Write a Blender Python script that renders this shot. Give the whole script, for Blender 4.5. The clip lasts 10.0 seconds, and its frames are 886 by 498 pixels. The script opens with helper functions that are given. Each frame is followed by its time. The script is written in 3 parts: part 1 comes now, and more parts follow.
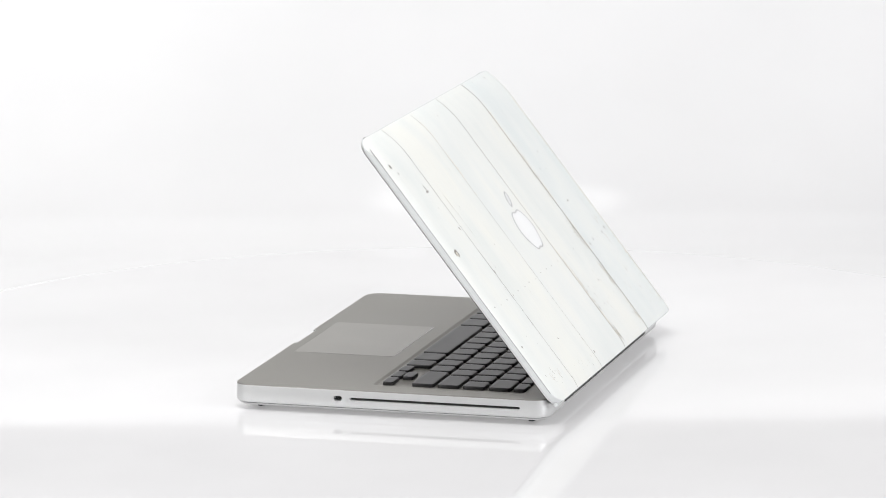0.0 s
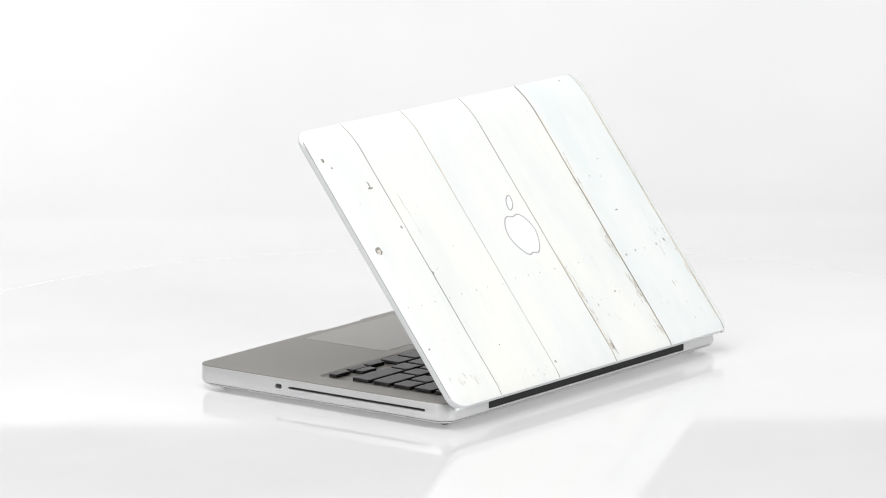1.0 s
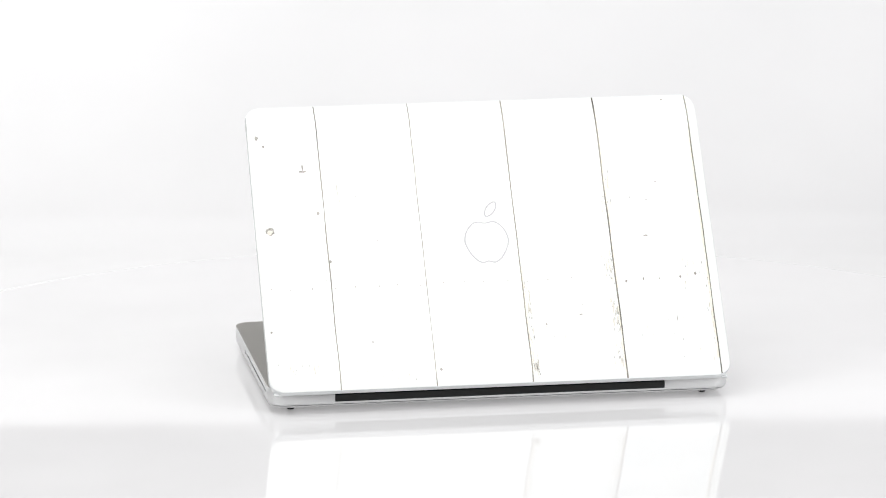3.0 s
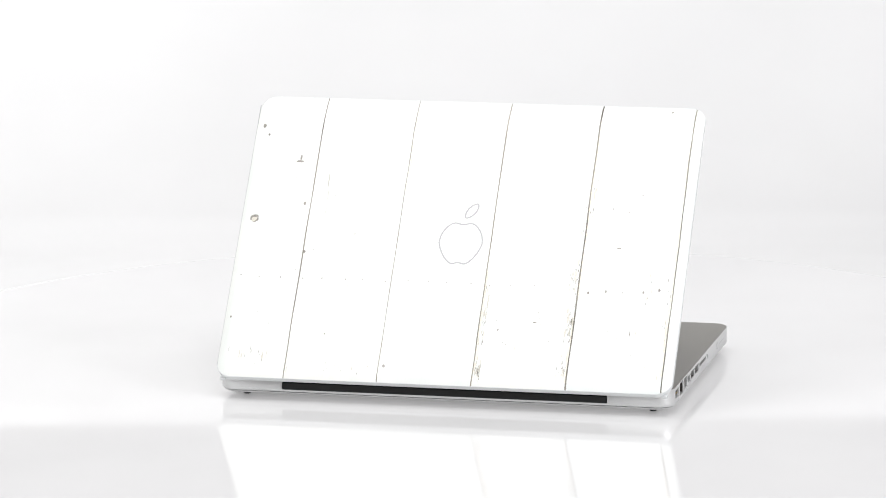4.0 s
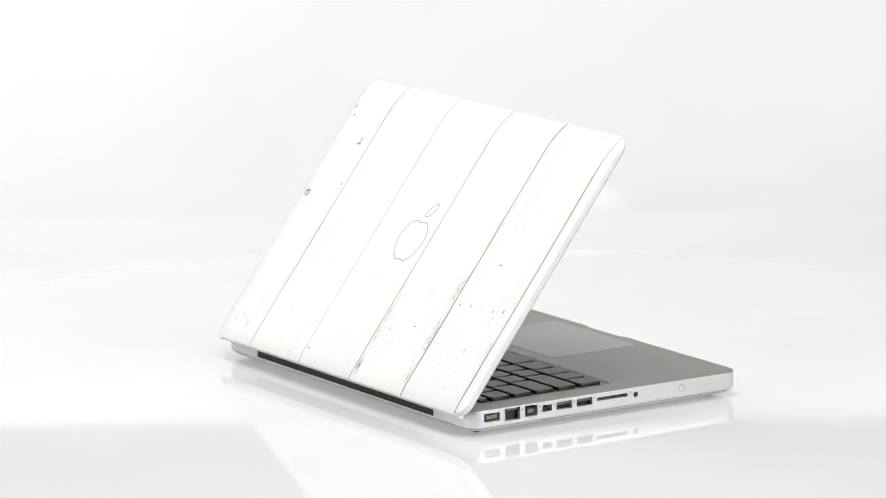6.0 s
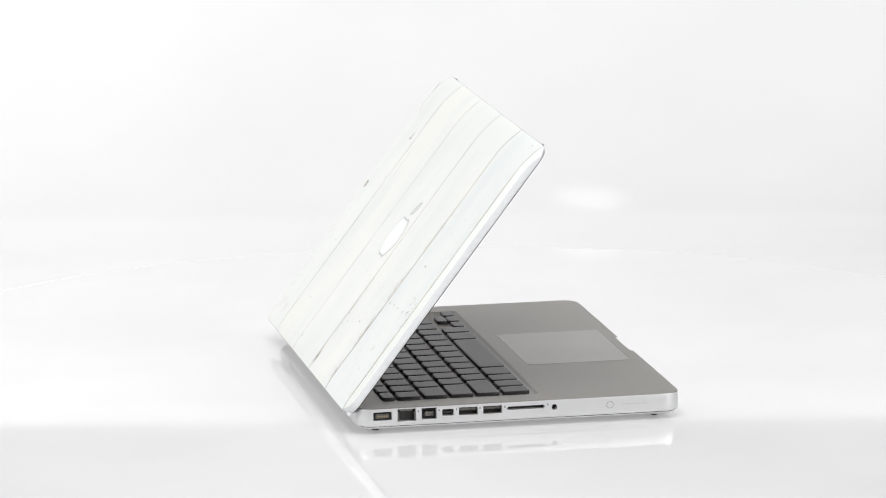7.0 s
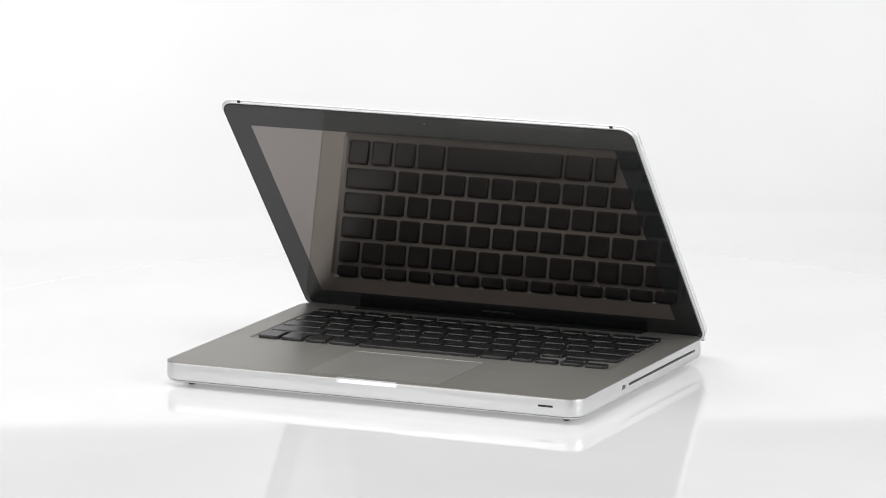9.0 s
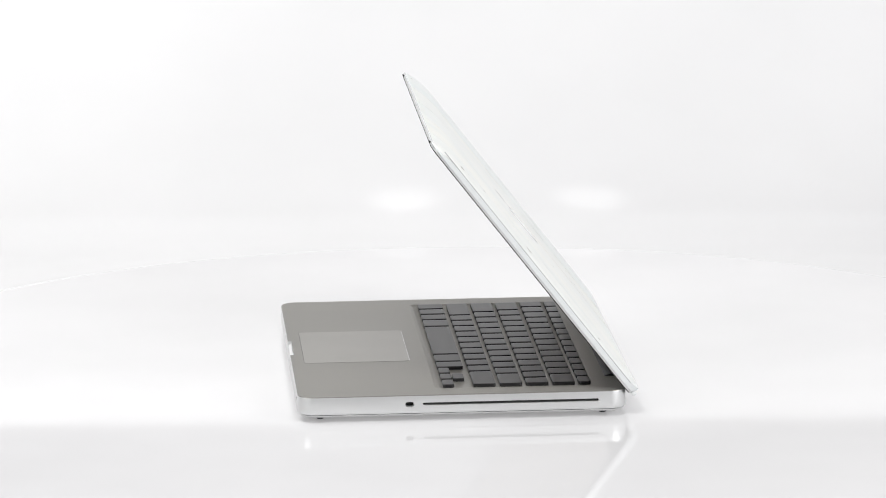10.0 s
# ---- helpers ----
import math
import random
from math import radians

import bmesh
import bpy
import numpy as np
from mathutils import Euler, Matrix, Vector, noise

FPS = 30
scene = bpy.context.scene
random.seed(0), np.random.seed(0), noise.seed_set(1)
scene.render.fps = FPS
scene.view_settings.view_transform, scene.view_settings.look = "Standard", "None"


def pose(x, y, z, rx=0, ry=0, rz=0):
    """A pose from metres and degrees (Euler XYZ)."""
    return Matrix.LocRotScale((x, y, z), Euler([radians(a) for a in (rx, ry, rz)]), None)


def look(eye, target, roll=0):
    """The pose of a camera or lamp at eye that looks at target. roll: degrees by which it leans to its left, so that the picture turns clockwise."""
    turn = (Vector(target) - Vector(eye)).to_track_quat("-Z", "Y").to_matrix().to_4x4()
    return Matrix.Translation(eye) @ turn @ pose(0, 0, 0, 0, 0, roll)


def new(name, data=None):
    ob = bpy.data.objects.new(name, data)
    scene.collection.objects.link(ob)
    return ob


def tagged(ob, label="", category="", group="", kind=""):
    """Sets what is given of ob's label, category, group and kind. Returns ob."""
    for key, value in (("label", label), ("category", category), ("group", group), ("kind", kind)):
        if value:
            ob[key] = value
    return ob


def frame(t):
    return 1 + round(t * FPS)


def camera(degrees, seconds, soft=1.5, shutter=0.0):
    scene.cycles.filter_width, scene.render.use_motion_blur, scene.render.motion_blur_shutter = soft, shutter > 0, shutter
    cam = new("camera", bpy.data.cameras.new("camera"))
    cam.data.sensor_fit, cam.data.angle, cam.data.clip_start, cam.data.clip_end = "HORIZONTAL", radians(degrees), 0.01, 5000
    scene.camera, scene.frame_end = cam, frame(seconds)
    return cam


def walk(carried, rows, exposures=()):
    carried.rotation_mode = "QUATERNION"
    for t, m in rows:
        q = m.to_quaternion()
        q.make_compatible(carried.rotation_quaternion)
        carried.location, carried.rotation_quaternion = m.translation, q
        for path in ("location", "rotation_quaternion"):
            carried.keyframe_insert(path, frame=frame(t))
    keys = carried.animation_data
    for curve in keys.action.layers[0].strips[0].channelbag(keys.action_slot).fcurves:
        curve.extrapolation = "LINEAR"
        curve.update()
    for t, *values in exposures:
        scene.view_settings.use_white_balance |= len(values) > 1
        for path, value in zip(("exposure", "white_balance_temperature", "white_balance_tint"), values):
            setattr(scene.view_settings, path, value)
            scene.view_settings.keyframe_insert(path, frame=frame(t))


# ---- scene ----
# The camera stands still on a long lens; the laptop turns on the spot before it.
cam = camera(10.52, 10.0, soft=1.0)
EYE, AIM = (-0.0100, -3.3796, 0.7522), (-0.0100, 0.0, 0.0911)
walk(cam, [(0, look(EYE, AIM, -0.536)), (10, look(EYE, AIM, -0.536))])

# ---- light: softboxes beside and above the camera, fills added over and beside the sweep ----
world = bpy.data.worlds.new("studio")
scene.world = world
world.use_nodes = True
world.node_tree.nodes["Background"].inputs[0].default_value = (0.80, 0.82, 0.86, 1)
world.node_tree.nodes["Background"].inputs[1].default_value = 0.08


def area_light(name, eye, target, w, h, power, colour=(1, 1, 1)):
    data = bpy.data.lights.new(name, "AREA")
    data.shape, data.size, data.size_y, data.energy, data.color = "RECTANGLE", w, h, power, colour
    if name == "back_lamp":
        data.shape = "ELLIPSE"
    ob = new(name, data)
    ob.matrix_world = look(eye, target)
    return ob


area_light("softbox_light", (-2.3, -1.7, 1.35), (0, 0, 0.1), 1.7, 1.3, 29, (1.0, 0.99, 0.98))
area_light("softbox_light", (2.3, -1.7, 1.35), (0, 0, 0.1), 1.7, 1.3, 55, (0.99, 0.985, 1.0))
area_light("softbox_light", (0, -0.85, 2.05), (0, 0, 0.1), 1.4, 0.7, 28)
# unseen fills, added to whiten the sweep's left and tint its right lavender
area_light("overhead_fill", (-0.7, 0.25, 1.9), (-0.4, 0.4, 0), 0.9, 0.9, 13.5)
area_light("overhead_fill", (0.55, -0.1, 1.9), (0.15, 0.2, 0), 0.9, 0.9, 1.0, (0.99, 0.94, 1.0))
area_light("left_fill", (-1.2, 0.75, 0.9), (-0.65, 0.4, 0.0), 0.4, 0.9, 3)
# two small lamps behind the sheet, mirrored in its bend
area_light("back_lamp", (-0.058, 2.0, 1.14), (0, 0.6, 0), 0.08, 0.26, 0.075)
area_light("back_lamp", (0.170, 2.0, 1.14), (0, 0.6, 0), 0.08, 0.26, 0.075)


# ---- materials ----
def shader(name, base, rough=0.5, metal=0.0, spec=0.5, coat=0.0):
    m = bpy.data.materials.new(name)
    m.use_nodes = True
    b = m.node_tree.nodes["Principled BSDF"]
    b.inputs["Base Color"].default_value = (*base, 1)
    b.inputs["Roughness"].default_value = rough
    b.inputs["Metallic"].default_value = metal
    b.inputs["Specular IOR Level"].default_value = spec
    b.inputs["Coat Weight"].default_value = coat
    return m, m.node_tree.nodes, m.node_tree.links, b


def coords(nodes, links, scale=(1, 1, 1)):
    tc, mp = nodes.new("ShaderNodeTexCoord"), nodes.new("ShaderNodeMapping")
    mp.inputs["Scale"].default_value = scale
    links.new(tc.outputs["Object"], mp.inputs["Vector"])
    return mp.outputs["Vector"]


def noise_tex(nodes, links, vec, scale, detail=4.0, rough=0.55):
    n = nodes.new("ShaderNodeTexNoise")
    n.inputs["Scale"].default_value, n.inputs["Detail"].default_value, n.inputs["Roughness"].default_value = scale, detail, rough
    links.new(vec, n.inputs["Vector"])
    return n.outputs["Fac"]


def ramp(nodes, links, fac, stops):
    r = nodes.new("ShaderNodeValToRGB")
    while len(r.color_ramp.elements) < len(stops):
        r.color_ramp.elements.new(0.5)
    for e, (p, c) in zip(r.color_ramp.elements, stops):
        e.position, e.color = p, (*c, 1) if len(c) == 3 else c
    links.new(fac, r.inputs["Fac"])
    return r.outputs["Color"]


def mixed(nodes, links, fac, a, b, mode="MIX"):
    m = nodes.new("ShaderNodeMix")
    m.data_type, m.blend_type = "RGBA", mode
    for sock, v in ((m.inputs["Factor"], fac), (m.inputs[6], a), (m.inputs[7], b)):
        if isinstance(v, (int, float)):
            sock.default_value = v
        elif isinstance(v, tuple):
            sock.default_value = (*v, 1)
        else:
            links.new(v, sock)
    return m.outputs[2]


def bumped(nodes, links, bsdf, height, strength, distance):
    b = nodes.new("ShaderNodeBump")
    b.inputs["Strength"].default_value, b.inputs["Distance"].default_value = strength, distance
    links.new(height, b.inputs["Height"])
    links.new(b.outputs["Normal"], bsdf.inputs["Normal"])


def varied(name, lo, hi, scale, rough=0.5, metal=0.0, spec=0.5, bump=0.0, stretch=(1, 1, 1), fine=None, rough_span=0.0, coat=0.0):
    """A surface whose colour wanders between two tones, with a finer grain and relief."""
    m, n, l, b = shader(name, lo, rough, metal, spec, coat)
    v = coords(n, l, stretch)
    big = noise_tex(n, l, v, scale)
    small = noise_tex(n, l, v, fine or scale * 14, 3)
    col = ramp(n, l, big, [(0.3, lo), (0.7, hi)])
    col = mixed(n, l, 0.12, col, ramp(n, l, small, [(0.3, (0.25,) * 3), (0.7, (0.9,) * 3)]), "OVERLAY")
    l.new(col, b.inputs["Base Color"])
    if rough_span:
        r = n.new("ShaderNodeMapRange")
        r.inputs["To Min"].default_value, r.inputs["To Max"].default_value = rough - rough_span, rough + rough_span
        l.new(big, r.inputs["Value"])
        l.new(r.outputs["Result"], b.inputs["Roughness"])
    if bump:
        bumped(n, l, b, small, bump, 0.0002)
    return m


ALUMINIUM = varied("satin_aluminium", (0.70, 0.705, 0.705), (0.75, 0.755, 0.755), 14, 0.42, 0.6, 0.5, 0.06, fine=2600, rough_span=0.04)
# DECK: the side aluminium darkened, shade put into the colour; TRACKPAD matches it
DECK = varied("shaded_deck", (0.318, 0.310, 0.283), (0.350, 0.341, 0.313), 14, 0.38, 0.62, 0.5, 0.06, fine=2600, rough_span=0.04)
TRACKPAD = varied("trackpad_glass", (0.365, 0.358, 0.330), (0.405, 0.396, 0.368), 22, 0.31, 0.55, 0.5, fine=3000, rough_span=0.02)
# near-white metal: highlights of scoop and trackpad edge put into the colour
HIGHLIGHT_ALU = varied("highlight_aluminium", (0.86, 0.86, 0.86), (0.90, 0.90, 0.90), 40, 0.4, 0.3)
PIN_GOLD = shader("contact_gold", (0.55, 0.42, 0.2), 0.3, 0.9)[0]
CREAM = varied("aged_cream_paint", (0.76, 0.72, 0.61), (0.82, 0.79, 0.71), 90, 0.4, stretch=(1, 0.2, 1))
DARK_GAP = shader("dark_gap", (0.03, 0.03, 0.03), 0.7)[0]
PORT_BLACK = varied("port_plastic", (0.012, 0.012, 0.012), (0.03, 0.03, 0.03), 300, 0.5)
PORT_METAL = varied("port_metal", (0.13, 0.125, 0.115), (0.22, 0.21, 0.19), 300, 0.35, 0.9)
KEY_BLACK = varied("key_plastic", (0.012, 0.0118, 0.012), (0.017, 0.0165, 0.017), 60, 0.30, 0.0, 0.5, 0.0, fine=800, rough_span=0.02)
LEGEND = shader("legend_white", (0.5, 0.5, 0.5), 0.5)[0]
HINGE_BLACK = varied("hinge_plastic", (0.009, 0.010, 0.010), (0.014, 0.015, 0.015), 40, 0.45, 0.0, 0.3)
RUBBER = varied("rubber", (0.012, 0.012, 0.012), (0.025, 0.025, 0.025), 200, 0.7)
BEZEL = shader("bezel_glass", (0.016, 0.017, 0.018), 0.05, 0.0, 0.45)[0]
PANEL = shader("display_glass", (0.006, 0.0055, 0.0055), 0.03, 0.0, 0.5)[0]
PANEL.node_tree.nodes["Principled BSDF"].inputs["IOR"].default_value = 2.8
PANEL.node_tree.nodes["Principled BSDF"].inputs["Specular Tint"].default_value = (1.0, 0.9, 0.87, 1)
SEAM = varied("seam_shadow", (0.06, 0.052, 0.042), (0.36, 0.33, 0.27), 45, 0.36, stretch=(1, 0.25, 1))
SHELL = varied("shell_plastic", (0.74, 0.76, 0.77), (0.80, 0.82, 0.82), 30, 0.22, 0.0, 0.5, coat=0.3)
STAIN = varied("knot_stain", (0.13, 0.12, 0.105), (0.43, 0.41, 0.37), 600, 0.36)
STAIN_PALE = varied("pale_stain", (0.56, 0.53, 0.46), (0.71, 0.68, 0.60), 500, 0.36)
LOGO_LINE = varied("emblem_outline", (0.40, 0.40, 0.405), (0.44, 0.44, 0.445), 100, 0.34)
LOGO_WHITE = shader("emblem_white", (0.91, 0.92, 0.92), 0.25)[0]


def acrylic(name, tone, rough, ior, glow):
    """Milky white acrylic; an even glow is added to it, with no lamp below."""
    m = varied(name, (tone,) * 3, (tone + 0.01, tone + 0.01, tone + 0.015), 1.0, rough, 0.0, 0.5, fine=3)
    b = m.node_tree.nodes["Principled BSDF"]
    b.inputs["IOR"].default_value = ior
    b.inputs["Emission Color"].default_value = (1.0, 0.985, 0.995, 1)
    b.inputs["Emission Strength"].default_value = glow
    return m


# the last value is the added glow, which lifts the shadows on the acrylic
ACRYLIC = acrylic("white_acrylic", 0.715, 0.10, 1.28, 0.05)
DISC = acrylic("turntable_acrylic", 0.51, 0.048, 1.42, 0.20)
PALE_WALL = varied("pale_wall", (0.585, 0.575, 0.585), (0.615, 0.605, 0.615), 0.8, 0.8)
WALL = varied("studio_wall", (0.17, 0.17, 0.173), (0.20, 0.20, 0.203), 0.8, 0.8)


def plank_material():
    """Whitewashed timber: cream to blue-white by the board, thin grain, worn streaks along it."""
    m, n, l, b = shader("whitewashed_wood", (0.8, 0.8, 0.8), 0.34, 0.0, 0.5, 0.0)
    v = coords(n, l, (1, 0.05, 1))
    soft = coords(n, l, (1, 0.35, 1))
    info = n.new("ShaderNodeObjectInfo")
    board = ramp(n, l, info.outputs["Random"], [(0.0, (0.79, 0.835, 0.835)), (0.5, (0.84, 0.845, 0.79)), (1.0, (0.815, 0.84, 0.83))])
    cloud = ramp(n, l, noise_tex(n, l, soft, 26, 3), [(0.36, (0.745, 0.78, 0.768)), (0.50, (0.81, 0.828, 0.805)), (0.64, (0.86, 0.86, 0.81))])
    col = mixed(n, l, 0.55, board, cloud)
    grain = noise_tex(n, l, v, 900, 3, 0.6)
    col = mixed(n, l, ramp(n, l, grain, [(0.50, (0, 0, 0)), (0.78, (0.14, 0.14, 0.14))]), col, (0.62, 0.62, 0.59))
    streak = noise_tex(n, l, v, 330, 5, 0.7)
    patch = noise_tex(n, l, coords(n, l, (1, 0.5, 1)), 24, 2)
    mask = mixed(n, l, 1.0, ramp(n, l, streak, [(0.66, (0, 0, 0)), (0.72, (1, 1, 1))]), ramp(n, l, patch, [(0.52, (0, 0, 0)), (0.66, (0.8, 0.8, 0.8))]), "MULTIPLY")
    col = mixed(n, l, mask, col, (0.34, 0.31, 0.25))
    speck = noise_tex(n, l, coords(n, l, (1, 0.55, 1)), 420, 2, 0.5)
    col = mixed(n, l, ramp(n, l, speck, [(0.775, (0, 0, 0)), (0.79, (0.8, 0.8, 0.8))]), col, (0.30, 0.28, 0.25))
    l.new(col, b.inputs["Base Color"])
    bumped(n, l, b, grain, 0.08, 0.0001)
    return m


WOOD = plank_material()


# ---- mesh helpers: shapes are drawn in millimetres ----
def part(name, bm, material, parent, label="", smooth=False):
    bmesh.ops.recalc_face_normals(bm, faces=bm.faces[:])
    bmesh.ops.scale(bm, vec=(0.001, 0.001, 0.001), verts=bm.verts[:])
    me = bpy.data.meshes.new(name)
    bm.to_mesh(me)
    bm.free()
    me.materials.append(material)
    if smooth:
        me.shade_smooth()
        me.set_sharp_from_angle(angle=radians(35))
    ob = new(name, me)
    ob.parent = parent
    return tagged(ob, label)


def outline(hx, hy, r, seg=8, cx=0.0, cy=0.0):
    """A rounded rectangle, counter-clockwise."""
    pts = []
    for k, (sx, sy) in enumerate(((1, 1), (-1, 1), (-1, -1), (1, -1))):
        for i in range(seg + 1):
            a = radians(90 * (k + i / seg))
            pts.append((cx + sx * (hx - r) + r * math.cos(a), cy + sy * (hy - r) + r * math.sin(a)))
    return pts


def loft(rings, cap_first=True, cap_last=True, bm=None):
    """Joins rings of equal count ((x, y, z) lists) with quads."""
    bm = bm or bmesh.new()
    loops = [[bm.verts.new(p) for p in ring] for ring in rings]
    for a, b in zip(loops, loops[1:]):
        for i in range(len(a)):
            j = (i + 1) % len(a)
            bm.faces.new((a[i], a[j], b[j], b[i]))
    if cap_first:
        bm.faces.new(loops[0])
    if cap_last:
        bm.faces.new(loops[-1])
    return bm


def slab(hx, hy, r, z0, z1, edge=0.3, seg=5, cx=0.0, cy=0.0):
    """A rounded plate with a softened upper edge."""
    def ring(inset, z):
        return [(x, y, z) for x, y in outline(hx - inset, hy - inset, max(r - inset, 0.05), seg, cx, cy)]
    return loft([ring(0, z0), ring(0, z1 - edge), ring(edge * 0.3, z1 - edge * 0.3), ring(edge, z1)])


def box(x0, x1, y0, y1, z0, z1, bevel=0.0, bm=None):
    bm = bm or bmesh.new()
    made = bmesh.ops.create_cube(bm, size=1)["verts"]
    for v in made:
        v.co = ((x0 + x1) / 2 + v.co.x * (x1 - x0), (y0 + y1) / 2 + v.co.y * (y1 - y0), (z0 + z1) / 2 + v.co.z * (z1 - z0))
    if bevel:
        edges = list({e for v in made for e in v.link_edges})
        bmesh.ops.bevel(bm, geom=edges, offset=bevel, segments=2, affect="EDGES", profile=0.5)
    return bm


def side_prism(x0, x1, cy, cz, hy, hz, r, seg=4, bm=None):
    """A rounded bar that runs along x: the shape of a port."""
    flat = outline(hy, hz, r, seg, cy, cz)
    return loft([[(x0, a, b) for a, b in flat], [(x1, a, b) for a, b in flat]], bm=bm)


def carve(ob, cutters):
    """Cuts the given solid shapes out of ob's mesh for good."""
    me = bpy.data.meshes.new("cutter")
    bmesh.ops.recalc_face_normals(cutters, faces=cutters.faces[:])
    bmesh.ops.scale(cutters, vec=(0.001, 0.001, 0.001), verts=cutters.verts[:])
    cutters.to_mesh(me)
    cutters.free()
    tool = new("cutter", me)
    mod = ob.modifiers.new("cut", "BOOLEAN")
    mod.operation, mod.object, mod.solver = "DIFFERENCE", tool, "EXACT"
    done = bpy.data.meshes.new_from_object(ob.evaluated_get(bpy.context.evaluated_depsgraph_get()))
    ob.modifiers.clear()
    ob.data = done
    bpy.data.objects.remove(tool)


# ---- the studio: white sweep, round turntable, plain room ----
def studio():
    # one acrylic sheet: flat under the laptop, bent up behind it, with a thickness of 5 mm
    def face(off):
        pts = [(-1000, off), (-500, off), (0, off), (470, off)]
        pts += [(470 + (620 - off) * math.sin(radians(a)), 620 - (620 - off) * math.cos(radians(a))) for a in range(2, 58, 2)]
        return pts
    prof = face(0.0) + face(-5.0)[::-1]
    bm = loft([[(x, y, z - 8.0) for y, z in prof] for x in (-1500, 1500)])
    tagged(part("backdrop", bm, ACRYLIC, None, smooth=True), "glossy white acrylic sheet with an added glow, bent up behind the turntable", "backdrop", kind="structure")
    tagged(part("floor", box(-3300, 3300, -4700, 2200, -950, -900), WALL, None), "plain grey studio floor", "floor", kind="structure")
    tagged(part("wall_north", box(-3300, 3300, 2105, 2200, -895, 3000), PALE_WALL, None), "plain pale studio wall", "wall", kind="structure")
    for name, b in (("wall_west", (-3300, -3205, -4600, 2100, -895, 3000)), ("wall_east", (3205, 3300, -4600, 2100, -895, 3000)),
                    ("wall_south", (-3300, 3300, -4700, -4605, -895, 3000)), ("ceiling", (-3300, 3300, -4700, 2200, 3005, 3100))):
        tagged(part(name, box(*b), WALL, None), "plain dark grey studio " + name.split("_")[0], name.split("_")[0], kind="structure")


studio()


def build_turntable():
    """A round glossy disc on the sheet; the laptop turns with it."""
    ring = lambda r, z: [(r * math.cos(2 * math.pi * i / 160), r * math.sin(2 * math.pi * i / 160), z) for i in range(160)]
    stand = tagged(new("turntable"), "round glossy white acrylic turntable disc with an added glow", "turntable")
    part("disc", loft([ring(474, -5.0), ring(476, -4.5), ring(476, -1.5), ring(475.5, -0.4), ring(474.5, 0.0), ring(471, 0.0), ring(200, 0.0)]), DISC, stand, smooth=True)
    part("turntable_foot", loft([ring(300, -7.9), ring(300, -5.1)]), RUBBER, stand, "dark bearing ring under the disc")
    return stand


turntable = build_turntable()


# ---- the laptop ----
TOP = 17.3   # height of the palm rest over the table
laptop = tagged(new("laptop"), "half-open silver aluminium laptop with a whitewashed wood-plank lid", "laptop")


def build_base():
    o = lambda hx, hy, r, z: [(x, y, z) for x, y in outline(hx, hy, r, 8)]
    well = lambda inset, z: [(x, y, z) for x, y in outline(143.5 - inset, 55.0 - inset, 4 - inset * 0.6, 8, 0, 37.2)]
    rings = [o(150, 101, 8, 4.3), o(160.8, 111.8, 10.8, 4.3), o(161.9, 112.9, 11.2, 4.7), o(162.5, 113.5, 11.5, 6.0),
             o(162.5, 113.5, 11.5, TOP - 0.5), o(162.35, 113.35, 11.4, TOP - 0.15), o(162.0, 113.0, 11, TOP), o(161.3, 112.3, 10.3, TOP), well(-0.6, TOP), well(0, TOP), well(1.0, TOP - 0.4), well(2.0, TOP - 1.1)]
    base = part("base", loft(rings), ALUMINIUM, laptop, "silver bead-blasted aluminium", smooth=True)
    part("bottom_plate", loft([o(140, 91, 6, 1.6), o(154, 105, 9, 1.7), o(159, 110, 10, 2.4), o(161.0, 112.0, 10.8, 3.5), o(161.2, 112.2, 11, 4.0), o(160, 111, 10, 4.25)]), ALUMINIUM, base, "silver aluminium bottom cover", smooth=True)
    cut = bmesh.new()
    # thumb scoop in the front edge
    loft([[(-23.7, -115, z0), (23.7, -115, z0), (22.7, y1, z0 + 0.6), (-22.7, y1, z0 + 0.6)] if k == 0 else
          [(-23.7, -115, TOP + 2), (23.7, -115, TOP + 2), (22.7, y1, TOP + 2), (-22.7, y1, TOP + 2)]
          for k, (z0, y1) in enumerate(((14.0, -110.9), (14.0, -110.9)))], bm=cut)
    for cy, cz, hy, hz, r in PORTS_LEFT:
        side_prism(-170, -157, cy, cz, hy, hz, r, bm=cut)
    side_prism(156, 170, -36.8, 10.9, 3.0, 1.7, 1.6, bm=cut)
    side_prism(154, 170, 33.1, 11.0, 60.8, 0.95, 0.9, bm=cut)
    box(-116.5, 116.5, 108, 120, 6.2, 30, bm=cut)
    carve(base, cut)
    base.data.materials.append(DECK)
    for f in base.data.polygons:      # the deck and its keyboard well get the aluminium with shade painted in
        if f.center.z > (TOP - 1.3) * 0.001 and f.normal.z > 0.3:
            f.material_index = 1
    base.data.shade_smooth()
    base.data.set_sharp_from_angle(angle=radians(35))
    return base


# centre y, centre z, half width, half height, corner radius of each opening on the left side
PORTS_LEFT = [(95.9, 11.7, 6.4, 2.9, 0.8), (79.2, 11.8, 6.3, 4.3, 0.3), (63.6, 12.0, 5.2, 3.9, 0.3), (50.5, 12.1, 4.0, 2.3, 0.7),
              (36.3, 12.3, 6.5, 2.7, 0.2), (19.4, 12.3, 6.5, 2.7, 0.2), (-3.9, 12.6, 13.0, 1.2, 1.1), (-23.9, 11.8, 2.0, 2.0, 1.95)]
base = build_base()
X0 = -162.5


